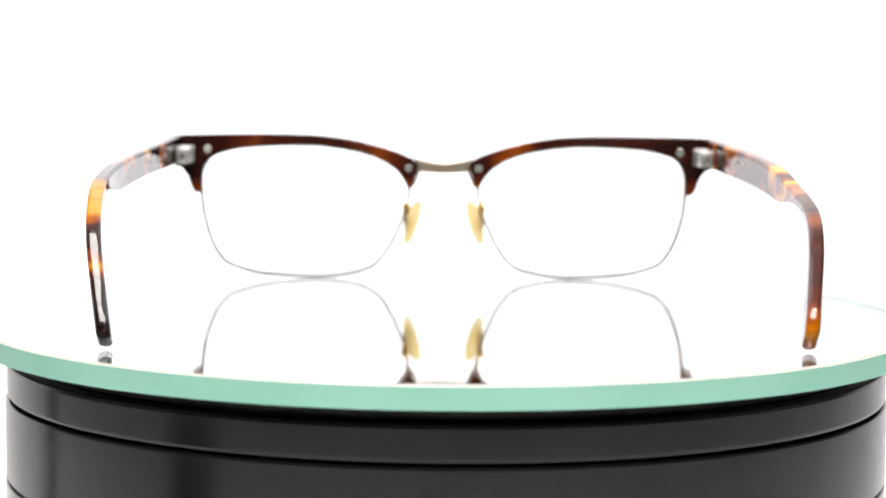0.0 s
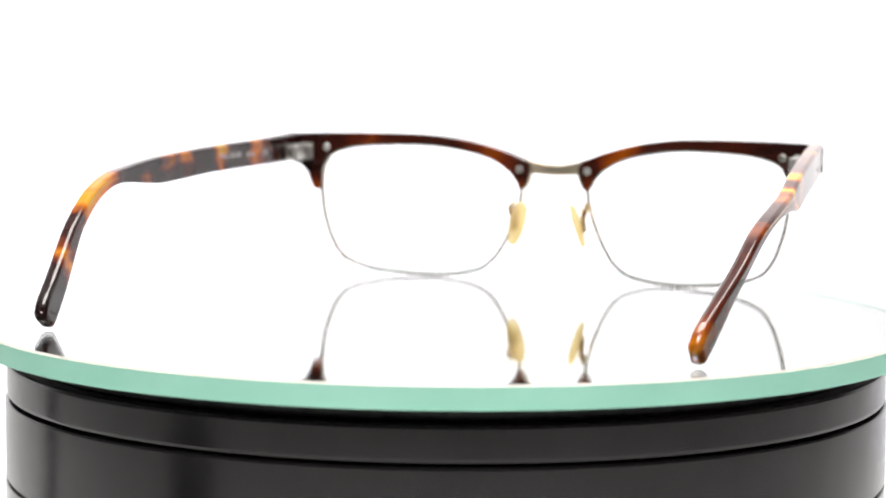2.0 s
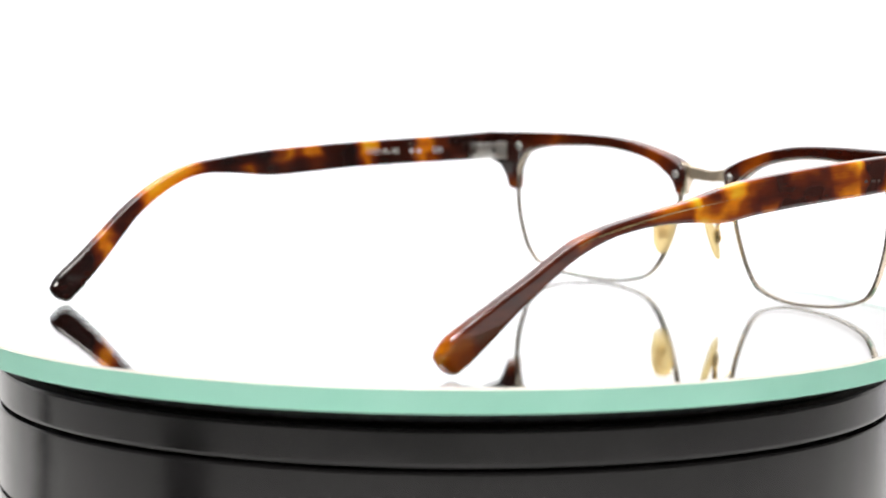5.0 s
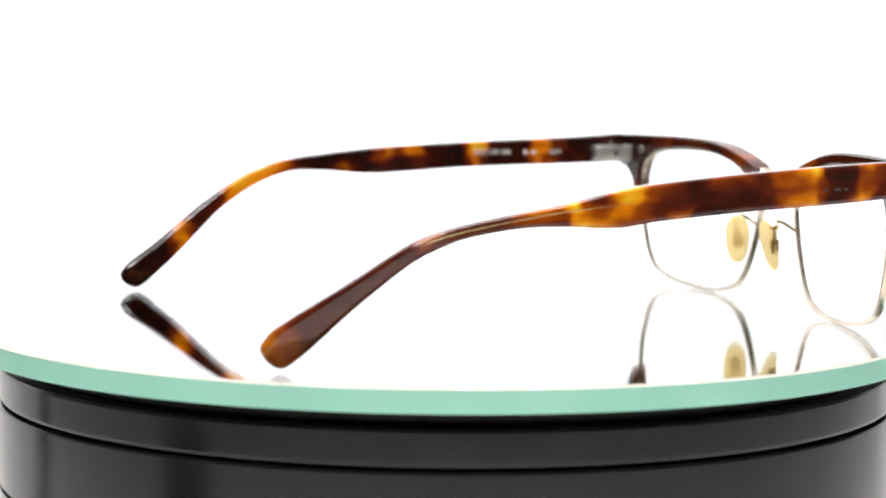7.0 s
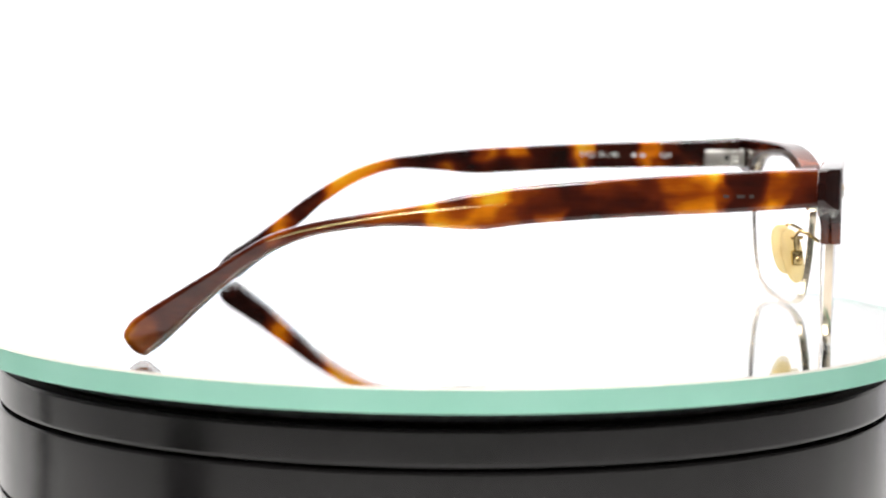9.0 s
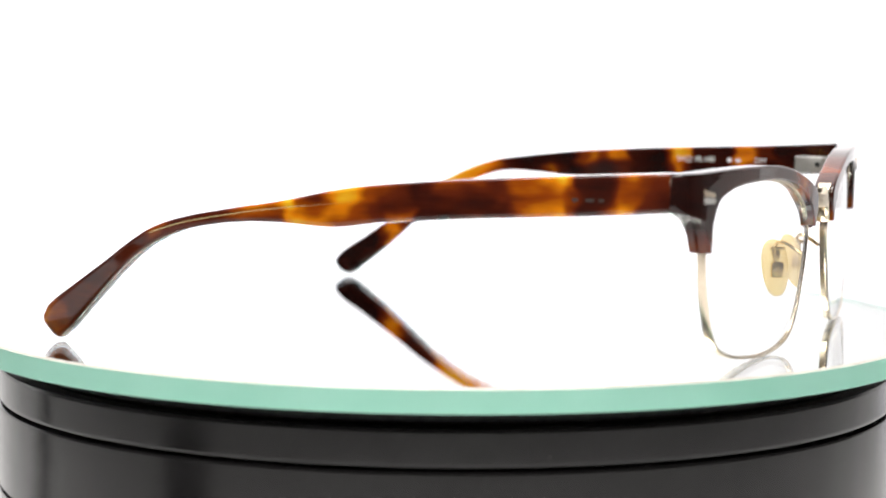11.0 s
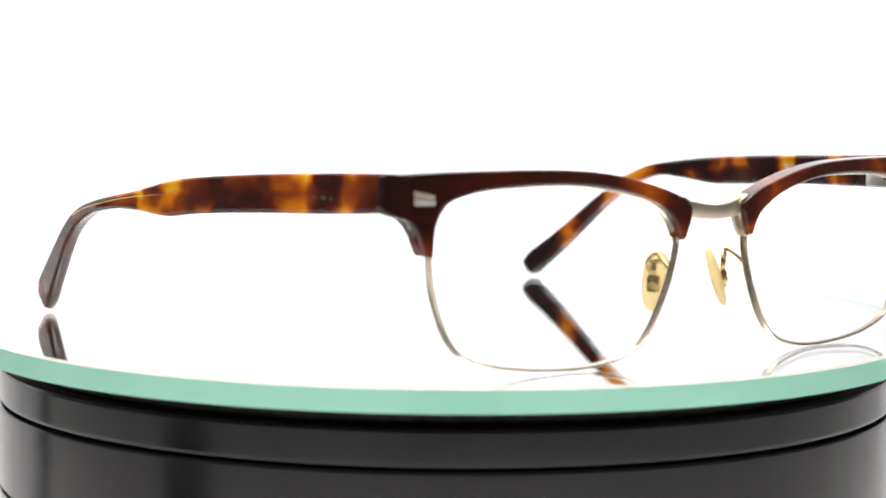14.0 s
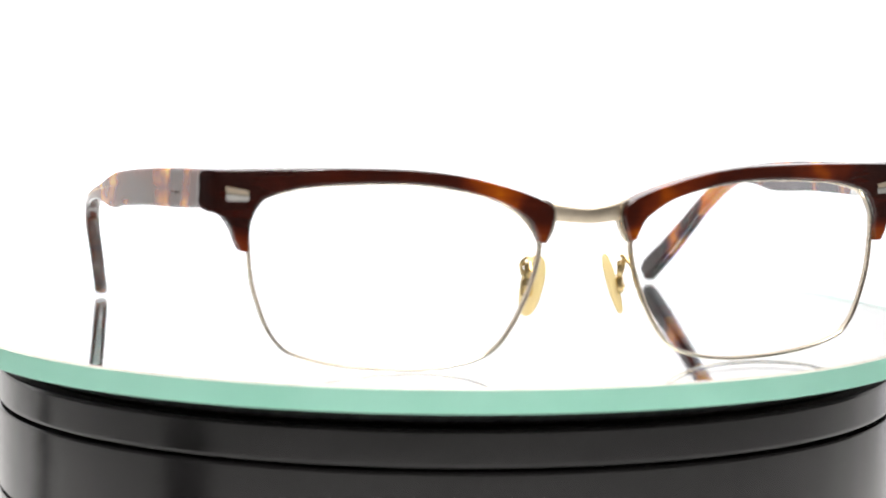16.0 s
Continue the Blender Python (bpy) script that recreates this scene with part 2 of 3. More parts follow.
db.inputs["Base Color"].default_value = (0.5, 0.5, 0.5, 1)


# ---- mesh helpers ----
def finish(ob, angle=40):
    for p in ob.data.polygons:
        p.use_smooth = True
    ob.data.set_sharp_from_angle(angle=radians(angle))
    return ob


def part(name, bm, mat, parent=None, label="", angle=40, flat=False):
    """Links a bmesh, drawn in mm, as one mesh object under a thing or part."""
    bmesh.ops.recalc_face_normals(bm, faces=bm.faces)
    bmesh.ops.scale(bm, vec=(MM, MM, MM), verts=bm.verts)
    me = bpy.data.meshes.new(name)
    bm.to_mesh(me)
    bm.free()
    for k in (mat if isinstance(mat, (list, tuple)) else [mat]):
        me.materials.append(k)
    ob = new(name, me)
    ob.parent = parent
    if label:
        tagged(ob, label)
    return ob if flat else finish(ob, angle)


def spline(points, n, closed=False):
    """Catmull-Rom through points, n steps a span."""
    pts = [Vector(p) for p in points]
    out, m = [], len(pts)
    for i in range(m if closed else m - 1):
        p0, p1, p2, p3 = (pts[(i + k) % m] if closed else pts[min(max(i + k, 0), m - 1)] for k in (-1, 0, 1, 2))
        for s in range(n):
            t = s / n
            out.append(0.5 * ((2 * p1) + (p2 - p0) * t + (2 * p0 - 5 * p1 + 4 * p2 - p3) * t * t + (3 * p1 - p0 - 3 * p2 + p3) * t ** 3))
    if not closed:
        out.append(pts[-1])
    return out


def skin(rings, closed=False, cap=True):
    bm = bmesh.new()
    rows = [[bm.verts.new(v) for v in ring] for ring in rings]
    k = len(rings[0])
    for a, b in zip(rows, rows[1:] + (rows[:1] if closed else [])):
        for i in range(k):
            bm.faces.new((a[i], a[(i + 1) % k], b[(i + 1) % k], b[i]))
    if cap and not closed:
        bm.faces.new(list(reversed(rows[0])))
        bm.faces.new(rows[-1])
    return bm


def lathe(profile, n=128):
    """Profile of (radius, height) turned about z; closed at the axis where the radius is 0."""
    bm = bmesh.new()
    rows = []
    for r, z in profile:
        if r == 0:
            rows.append([bm.verts.new((0, 0, z))])
        else:
            rows.append([bm.verts.new((r * math.cos(2 * math.pi * i / n), r * math.sin(2 * math.pi * i / n), z)) for i in range(n)])
    for a, b in zip(rows, rows[1:]):
        for i in range(n):
            j = (i + 1) % n
            if len(a) == 1:
                bm.faces.new((a[0], b[i], b[j]))
            elif len(b) == 1:
                bm.faces.new((a[i], b[0], a[j]))
            else:
                bm.faces.new((a[i], b[i], b[j], a[j]))
    return bm


def block(x0, x1, y0, y1, z0, z1, bevel=0.25, segments=2):
    bm = bmesh.new()
    bmesh.ops.create_cube(bm, size=1)
    for v in bm.verts:
        v.co = ((x0 + x1) / 2 + v.co.x * (x1 - x0), (y0 + y1) / 2 + v.co.y * (y1 - y0), (z0 + z1) / 2 + v.co.z * (z1 - z0))
    bmesh.ops.bevel(bm, geom=bm.edges[:], offset=bevel, segments=segments, affect="EDGES", profile=0.5)
    return bm


def tube(points, radius, n=8):
    pts = [Vector(p) for p in points]
    rings, side = [], None
    for i, p in enumerate(pts):
        d = (pts[min(i + 1, len(pts) - 1)] - pts[max(i - 1, 0)]).normalized()
        if side is None:
            side = d.orthogonal().normalized()
        side = (side - d * side.dot(d)).normalized()
        up = d.cross(side)
        rings.append([p + radius * (math.cos(a) * side + math.sin(a) * up) for a in (2 * math.pi * k / n for k in range(n))])
    return skin(rings)


def disc(centre, normal, radius, depth, rim=0.15, n=20):
    """A short turned button with a rounded edge, standing along normal."""
    bm = lathe([(0, 0), (radius, 0), (radius, depth - rim), (radius - rim, depth), (radius * 0.55, depth), (radius * 0.5, depth - 0.12), (0, depth - 0.12)], n)
    turn = Vector(normal).to_track_quat("Z", "Y").to_matrix().to_4x4()
    bmesh.ops.transform(bm, matrix=Matrix.Translation(centre) @ turn, verts=bm.verts)
    return bm


# ---- the light tent ----
def backdrop():
    """White sweep: table, curve and rear wall in one sheet."""
    bm = bmesh.new()
    line = [(-700, -108), (300, -108)] + [(300 + 300 * math.sin(a), 192 - 300 * math.cos(a)) for a in (math.pi / 2 * k / 10 for k in range(1, 11))] + [(600, 1100)]
    rows = [[bm.verts.new((x, y, z)) for x in (-1000, -500, 0, 500, 1000)] for y, z in line]
    for a, b in zip(rows, rows[1:]):
        for i in range(4):
            bm.faces.new((a[i], a[i + 1], b[i + 1], b[i]))
    ob = part("backdrop", bm, TENT)
    return tagged(ob, "white seamless paper sweep behind the turntable", "backdrop", kind="structure")


backdrop()
# glowing sheet added before the sweep; its width is chosen by reflections
panel = part("backdrop_glow", block(-225, 400, 330, 336, -105, 900, 1), glow)
tagged(panel, "glowing white panel behind the glasses, standing in for a lit backdrop", "backdrop", kind="structure")
# unseen glowing panels added at the sides, placed by what they reflect in
for side, front in ((1, 480), (-1, 330)):
    cloth = part("side_glow_panel", block(side * 780 - 3, side * 780 + 3, front, 555, -100, 700, 1), dim)
    tagged(cloth, "unseen glowing white panel added to whiten side reflections", "light tent", kind="structure")
# white sheet added out of view to bounce light and close the top
top_cloth = part("unseen_tent_top", block(-780, 780, -420, 555, 860, 866, 1), TENT)
tagged(top_cloth, "white cloth top added out of view above the glasses", "light tent", kind="structure")
# unseen walls, ceiling and ground, added to close the set and dim reflections
for side, name in ((-1, "unseen_wall_west"), (1, "unseen_wall_east")):
    wall = part(name, block(side * 1010 - 5, side * 1010 + 5, -1200, 1100, -108, 1250, 2), SURROUND)
    tagged(wall, "plain grey wall added out of view to dim reflections", "wall", kind="structure")
lid = part("ceiling", block(-1005, 1005, -1200, 1100, 1250, 1260, 2), SURROUND)
tagged(lid, "plain grey ceiling added out of view", "ceiling", kind="structure")
ground = part("floor", block(-1005, 1005, -1200, 1100, -130, -112, 2), SURROUND)
tagged(ground, "grey ground added out of view below the white paper", "floor", kind="structure")
# added out of view so that faces towards the camera reflect grey
rear_surround = part("unseen_wall_south", block(-1005, 1005, -1212, -1201, -108, 1250, 2), SURROUND)
tagged(rear_surround, "grey wall added behind the camera to darken reflections", "wall", kind="structure")



def reflected_dark(x, y, radius, height, label):
    """A low black block, rounded rim, added unseen on the paper for dark reflections."""
    bm = lathe([(0, 0), (radius, 0), (radius, height - 6), (radius - 1.8, height - 1.8), (radius - 6, height), (8, height), (6, height + 3), (0, height + 3)], 40)
    ob = part("reflected_block", bm, BLACK)
    ob.location = (x * MM, y * MM, -0.108)
    return tagged(ob, label, "lamp foot", "lamp feet")


# unseen blocks, placed where the base should mirror something dark
reflected_dark(-275, -188, 33, 52, "wide black block added out of view for a dark reflection in the base")
reflected_dark(-308, 62, 13, 70, "narrow black block added out of view for a dark reflection in the base")

# ---- the turntable ----
PLATE_X, PLATE_Y = -1.5, 3.0
PLATE_R, PLATE_T = 107.0, 4.9


def turntable():
    top = -PLATE_T - 0.06
    thing = new("turntable")
    thing.location = (PLATE_X * MM, PLATE_Y * MM, -0.108)
    tagged(thing, "glossy black plastic motorised turntable under a glass disc", "turntable")
    lift = 108
    r = 100.5
    body = [(0, 0), (r - 2, 0), (r - 0.3, 0.6), (r, 2), (r, 2.4), (r, 50), (r, 72.7), (r - 0.15, 72.9), (r - 0.7, 73.0), (r - 0.7, 73.7), (r - 0.15, 73.8), (r, 74.0), (r, 74.2), (r, 90.65), (r, 90.85), (r - 0.12, 91.13), (r - 0.4, 91.25), (r - 0.7, 91.25), (r - 3.4, 91.25), (r - 3.5, 91.05), (r - 3.5, 89.9), (0, 89.9)]
    part("base", lathe(body, 192), BLACK, thing, angle=30)
    r, low, high = 100.2, 91.9, lift + top - 3.7
    platter = [(0, low), (r - 1.2, low), (r - 0.8, low), (r - 0.2, low + 0.2), (r, low + 0.7), (r, low + 1.0), (r, high - 0.9), (r, high - 0.6), (r - 0.2, high - 0.15), (r - 0.7, high), (r - 1.1, high), (0, high)]
    disc_part = part("platter", lathe(platter, 192), BLACK, thing, "black platter with rounded edge", angle=30)
    part("neck_ring", lathe([(0, high - 0.1), (95.6, high - 0.1), (96, high + 0.3), (96, lift + top - 0.3), (95.6, lift + top), (0, lift + top)], 160), MATT_AND_SHADE, disc_part, "matt black neck under the glass")
    part("spindle", lathe([(0, 89.8), (30, 89.8), (30, 91.95), (0, 91.95)], 48), BLACK, thing)
    return thing, disc_part


def glass_plate():
    thing = new("mirror_disc")
    thing.location = (PLATE_X * MM, PLATE_Y * MM, 0)
    tagged(thing, "round mirror-backed glass disc with green ground edge", "glass disc")
    r, d, c = PLATE_R, -PLATE_T, 0.45
    bm = lathe([(0, 0), (r - c, 0), (r, -c), (r, d + 0.25), (r - 0.25, d), (0, d)], 256)
    for f in bm.faces:
        low, high = min(v.co.z for v in f.verts), max(v.co.z for v in f.verts)
        f.material_index = 0 if low > -0.001 or high < d + 0.001 else 2 if high > -0.001 else 1
    part("plate", bm, [PLATE_GLASS, PLATE_EDGE, BEVEL], thing, "clear float glass with green ground edge", angle=20)
    bm = lathe([(0, d - 0.01), (r - 0.4, d - 0.01), (r - 0.4, d - 0.05), (0, d - 0.05)], 256)
    for f in bm.faces:
        f.material_index = 1 if min(v.co.z for v in f.verts) < d - 0.04 else 0
    part("mirror_backing", bm, [SILVER, MATT_AND_SHADE], thing, "silvered mirror backing painted dark underneath", angle=20)
    return thing


table, platter = turntable()
plate = glass_plate()

# ---- the eyeglasses: x to the wearer's right, y forwards, z up from the glass ----
glasses = new("eyeglasses")
tagged(glasses, "browline eyeglasses with tortoiseshell acetate and champagne metal rims", "eyeglasses")


def face_y(x, z):
    """The back of the wrapped, slightly tilted front."""
    return 80.2 - 6.9 * (abs(x) / 62) ** 1.7 - 0.02 * max(0, 36 - z)


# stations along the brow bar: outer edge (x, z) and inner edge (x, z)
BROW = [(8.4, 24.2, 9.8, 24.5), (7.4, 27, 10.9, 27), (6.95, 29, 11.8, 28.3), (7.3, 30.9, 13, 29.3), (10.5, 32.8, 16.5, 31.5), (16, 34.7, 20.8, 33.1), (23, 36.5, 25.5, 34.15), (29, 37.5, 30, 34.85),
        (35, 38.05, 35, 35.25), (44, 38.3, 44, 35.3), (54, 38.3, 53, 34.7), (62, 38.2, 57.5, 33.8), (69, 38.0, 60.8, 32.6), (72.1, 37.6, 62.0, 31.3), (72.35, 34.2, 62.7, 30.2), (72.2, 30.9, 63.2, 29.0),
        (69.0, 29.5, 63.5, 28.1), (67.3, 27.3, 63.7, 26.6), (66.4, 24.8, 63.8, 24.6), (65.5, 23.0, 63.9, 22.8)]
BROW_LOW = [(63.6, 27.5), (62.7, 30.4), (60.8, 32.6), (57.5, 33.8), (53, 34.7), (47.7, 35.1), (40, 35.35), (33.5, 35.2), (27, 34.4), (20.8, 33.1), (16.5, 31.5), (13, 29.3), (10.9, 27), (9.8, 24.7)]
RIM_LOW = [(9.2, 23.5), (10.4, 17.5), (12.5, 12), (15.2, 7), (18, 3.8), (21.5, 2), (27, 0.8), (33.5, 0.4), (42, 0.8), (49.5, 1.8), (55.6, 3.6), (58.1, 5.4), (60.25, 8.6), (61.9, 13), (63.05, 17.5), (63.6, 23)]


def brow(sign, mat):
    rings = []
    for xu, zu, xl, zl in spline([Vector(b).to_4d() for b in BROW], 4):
        up = Vector((xu - xl, zu - zl))
        size = up.length
        up.normalize()
        r = min(0.5, size * 0.45)
        flat = []
        for along, depth, a0 in ((size - r, 4.5 - r, 90), (r, 4.5 - r, 180), (r, r, 270), (size - r, r, 0)):
            # arcs from front to back round the inner edge and back again
            for a in (0, 30, 60, 90):
                t = radians(a0 + a)
                flat.append((along + r * math.cos(t - math.pi / 2), depth + r * math.sin(t - math.pi / 2)))
            # flats between the rounded edges
            last = flat[-1]
            far = {90: (r, 4.5), 180: (0.0, r), 270: (size - r, 0.0), 0: (size, 4.5 - r)}[a0]
            flat += [(last[0] + (far[0] - last[0]) * k, last[1] + (far[1] - last[1]) * k) for k in ((0.04, 0.15, 0.3, 0.45, 0.6, 0.75, 0.87, 0.96) if a0 in (90, 270) else (0.06, 0.36, 0.46, 0.56, 0.94))]
        # a groove down the outer side of the lug
        if xu > 50 and zu < 31:
            flat[-3] = (flat[-3][0] - 0.55 * min(1, (31 - zu) / 1.5), flat[-3][1])
        ring = []
        for along, depth in flat:
            x, z = xl + up.x * along, zl + up.y * along
            y = 4.5 - (4.5 - depth) * (1 - 0.14 * min(1, max(0, (30 - z) / 4)))
            # the outer corner is rounded off towards the temple
            y -= 2.8 * (max(0, x - 68.3) / 4) ** 2 * max(0, y) / 4.5
            ring.append((sign * x, y + face_y(x, z), z))
        rings.append(ring)
    return part("brow", skin(rings), mat, glasses, "dark brown tortoiseshell acetate brow bar", angle=50)


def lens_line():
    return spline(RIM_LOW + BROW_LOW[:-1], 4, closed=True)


def rim(sign):
    line = lens_line()
    mid = sum(line, Vector((0, 0))) / len(line)
    rings = []
    for i, p in enumerate(line):
        d = (line[(i + 1) % len(line)] - line[i - 1]).normalized()
        out = Vector((d.y, -d.x))
        if out.dot(p - mid) < 0:
            out = -out
        ring = []
        for o, y in ((0.36, 0.0), (0.38, 1.2), (0.31, 1.82), (0.15, 2.1), (-0.13, 2.1), (-0.29, 1.82), (-0.34, 1.4), (-0.2, 1.0), (-0.34, 0.5), (-0.36, 0.0)):
            q = p + out * o
            ring.append((sign * q.x, face_y(p.x, p.y) + 1.45 + y * 0.78, q.y))
        rings.append(ring)
    return part("rim", skin(rings, closed=True), CHAMPAGNE, glasses, "thin champagne metal lens rim", angle=50)


def lens(sign):
    line = lens_line()
    mid = Vector((36.5, 18.5))
    bm = bmesh.new()
    sheets = []
    for depth in (1.5, 2.9):
        rows = []
        for s in (0.999, 0.97, 0.85, 0.65, 0.42, 0.2):
            row = []
            for p in line:
                q = mid + (p - mid) * s * 0.993
                sag = 1.6 * (1 - s * s)
                row.append(bm.verts.new((sign * q.x, face_y(q.x, q.y) + depth + sag * 0.4, q.y)))
            rows.append(row)
        for a, b in zip(rows, rows[1:]):
            for i in range(len(line)):
                j = (i + 1) % len(line)
                bm.faces.new((a[i], a[j], b[j], b[i]))
        c = bm.verts.new((sign * mid.x, face_y(mid.x, mid.y) + depth + 0.64, mid.y))
        for i in range(len(line)):
            bm.faces.new((rows[-1][i], rows[-1][(i + 1) % len(line)], c))
        sheets.append(rows)
    for i in range(len(line)):
        j = (i + 1) % len(line)
        bm.faces.new((sheets[0][0][i], sheets[0][0][j], sheets[1][0][j], sheets[1][0][i]))
    ob = part("lens", bm, LENS, glasses, "clear uncoloured demo lens", angle=30)
    ob.visible_shadow = False
    return ob


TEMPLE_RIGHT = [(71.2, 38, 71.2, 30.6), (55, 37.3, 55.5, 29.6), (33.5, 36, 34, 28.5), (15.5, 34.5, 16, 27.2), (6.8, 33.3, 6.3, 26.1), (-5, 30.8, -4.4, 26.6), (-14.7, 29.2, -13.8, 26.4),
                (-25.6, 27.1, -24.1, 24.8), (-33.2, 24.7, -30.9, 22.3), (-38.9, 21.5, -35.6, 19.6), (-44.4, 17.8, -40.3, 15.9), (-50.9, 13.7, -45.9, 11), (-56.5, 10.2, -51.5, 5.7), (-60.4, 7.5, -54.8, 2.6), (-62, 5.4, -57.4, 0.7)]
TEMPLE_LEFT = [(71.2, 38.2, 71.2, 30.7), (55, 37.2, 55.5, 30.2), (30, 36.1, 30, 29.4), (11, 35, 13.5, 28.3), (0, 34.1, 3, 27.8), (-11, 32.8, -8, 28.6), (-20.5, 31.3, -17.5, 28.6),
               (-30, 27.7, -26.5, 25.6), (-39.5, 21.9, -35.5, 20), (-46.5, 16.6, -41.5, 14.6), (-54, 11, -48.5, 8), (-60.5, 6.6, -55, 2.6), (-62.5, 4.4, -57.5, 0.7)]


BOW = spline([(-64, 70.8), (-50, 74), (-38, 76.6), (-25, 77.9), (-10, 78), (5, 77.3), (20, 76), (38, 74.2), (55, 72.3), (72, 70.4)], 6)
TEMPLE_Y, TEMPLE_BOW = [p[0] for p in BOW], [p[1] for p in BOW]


def temple_x(y):
    """The bow of the arms: widest at the bend, in again at the tips."""
    return float(np.interp(y, TEMPLE_Y, TEMPLE_BOW))


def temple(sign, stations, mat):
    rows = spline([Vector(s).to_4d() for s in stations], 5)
    rings = []
    count = len(rows)
    for i, (yt, zt, yb, zb) in enumerate(rows):
        y, z = (yt + yb) / 2, (zt + zb) / 2
        up = Vector((0, yt - yb, zt - zb))
        half = up.length / 2
        up.normalize()
        s = i / (count - 1)
        thick = 1.8 - 0.25 * s
        c = Vector((sign * temple_x(y), y, z))
        r = min(0.75 + 0.5 * max(0, s - 0.5) * 2, half * 0.9, thick * 0.95)
        ring = []
        for cx, cz, a0 in ((1, 1, 0), (-1, 1, 90), (-1, -1, 180), (1, -1, 270)):
            for a in (0, 30, 60, 90):
                t = radians(a0 + a)
                ring.append(c + Vector((cx * (thick - r) + r * math.cos(t), 0, 0)) + up * (cz * (half - r) + r * math.sin(t)))
            # the flats between the rounded corners
            start = ring[-1]
            a1 = radians(a0 + 90)
            nx, nz = {0: (-1, 1), 90: (-1, -1), 180: (1, -1), 270: (1, 1)}[a0]
            end = c + Vector((nx * (thick - r) + r * math.cos(a1), 0, 0)) + up * (nz * (half - r) + r * math.sin(a1))
            ring += [start.lerp(end, k) for k in (0.06, 0.5, 0.94)]
        rings.append(ring)
    # rounded end of the tip
    last, before = rings[-1], rings[-6]
    mid = sum(last, Vector()) / len(last)
    way = (mid - sum(before, Vector()) / len(before)).normalized()
    for k, s in ((1.9 * math.sin(a), math.cos(a)) for a in map(radians, (12, 26, 40, 54, 67, 78, 86))):
        ring = [mid + (p - mid) * s + way * k for p in last]
        rings.append([Vector((p.x, p.y, max(p.z, 0.08))) for p in ring])
    rings = [[Vector((p.x, p.y, max(p.z, 0.05))) for p in ring] for ring in rings]
    # along the strip and across it, for the pattern of the sheet
    bm = skin(rings)
    strip = bm.loops.layers.uv.new("strip")
    where = []
    for i, ring in enumerate(rings):
        yt, zt, yb, zb = rows[min(i, count - 1)]
        foot, rise = Vector((yb, zb)), Vector((yt - yb, zt - zb))
        for p in ring:
            where.append(((p.y - STRIP[0]) / (STRIP[1] - STRIP[0]), (Vector((p.y, p.z)) - foot).dot(rise) / rise.length_squared))
    bm.verts.index_update()
    for f in bm.faces:
        for loop in f.loops:
            loop[strip].uv = where[loop.vert.index]
    return part("temple", bm, mat, glasses, "mottled amber and dark brown tortoiseshell temple arm", angle=60)


def core_wire(sign, arm):
    pts = spline([(-34, 23.5), (-26, 25.9), (-14, 28.2), (-4, 29.6), (8, 30.8), (17, 31.7)], 6)
    bm = tube([(sign * (temple_x(y) + 1.60), y, z) for y, z in pts], 0.14, 8)
    return part("core_wire", bm, GILT, arm, "thin brass wire core showing in the acetate")


def bridge():
    rings = []
    for i in range(25):
        x = -7.6 + 15.2 * i / 24
        u = abs(x) / 7.6
        z = 29.1 + 0.9 * u ** 1.5
        y = 81.6 + 1.4 * (1 - u ** 2)
        h = 1.4 + 0.35 * u ** 1.4
        # the back of each half is flat, and the halves meet in a low ridge
        back = 0.45 * (1 - u) ** 2
        rings.append([(x, y + a, z + b) for a, b in ((-back, h - 0.3), (0.06 - back, h - 0.12), (0.25 - back, h), (1.0, h), (1.18, h - 0.12), (1.26, h - 0.4), (1.34, 0), (1.26, 0.4 - h),
                                                     (1.18, 0.12 - h), (1.0, -h), (0.25 - back, -h), (0.06 - back, 0.12 - h), (-back, 0.3 - h), (-back, 0.45 - h), (-back, 0), (-back, h - 0.45))])
    return part("bridge", skin(rings), SATIN, glasses, "satin champagne metal nose bridge", angle=45)


def bridge_mount(sign):
    """A strap that follows the end of the brow bar from the bridge down to the rim."""
    rings = []
    for x, z in spline([(8.3, 32.2), (7.2, 31.3), (6.75, 30), (6.6, 28.6), (7.0, 26.8), (7.7, 25.2), (8.6, 23.9)], 4):
        low = face_y(x, z) + 0.9
        rings.append([(sign * (x + a), low + d, z + b) for a, b, d in ((0.28, 0.1, 0.0), (-0.1, 0, 0.0), (-0.28, 0, 0.25), (-0.28, 0, 2.5), (-0.1, 0, 2.75), (0.28, 0.1, 2.75))])
    return part("bridge_mount", skin(rings), CHAMPAGNE, glasses, "champagne metal strap along the brow's end")


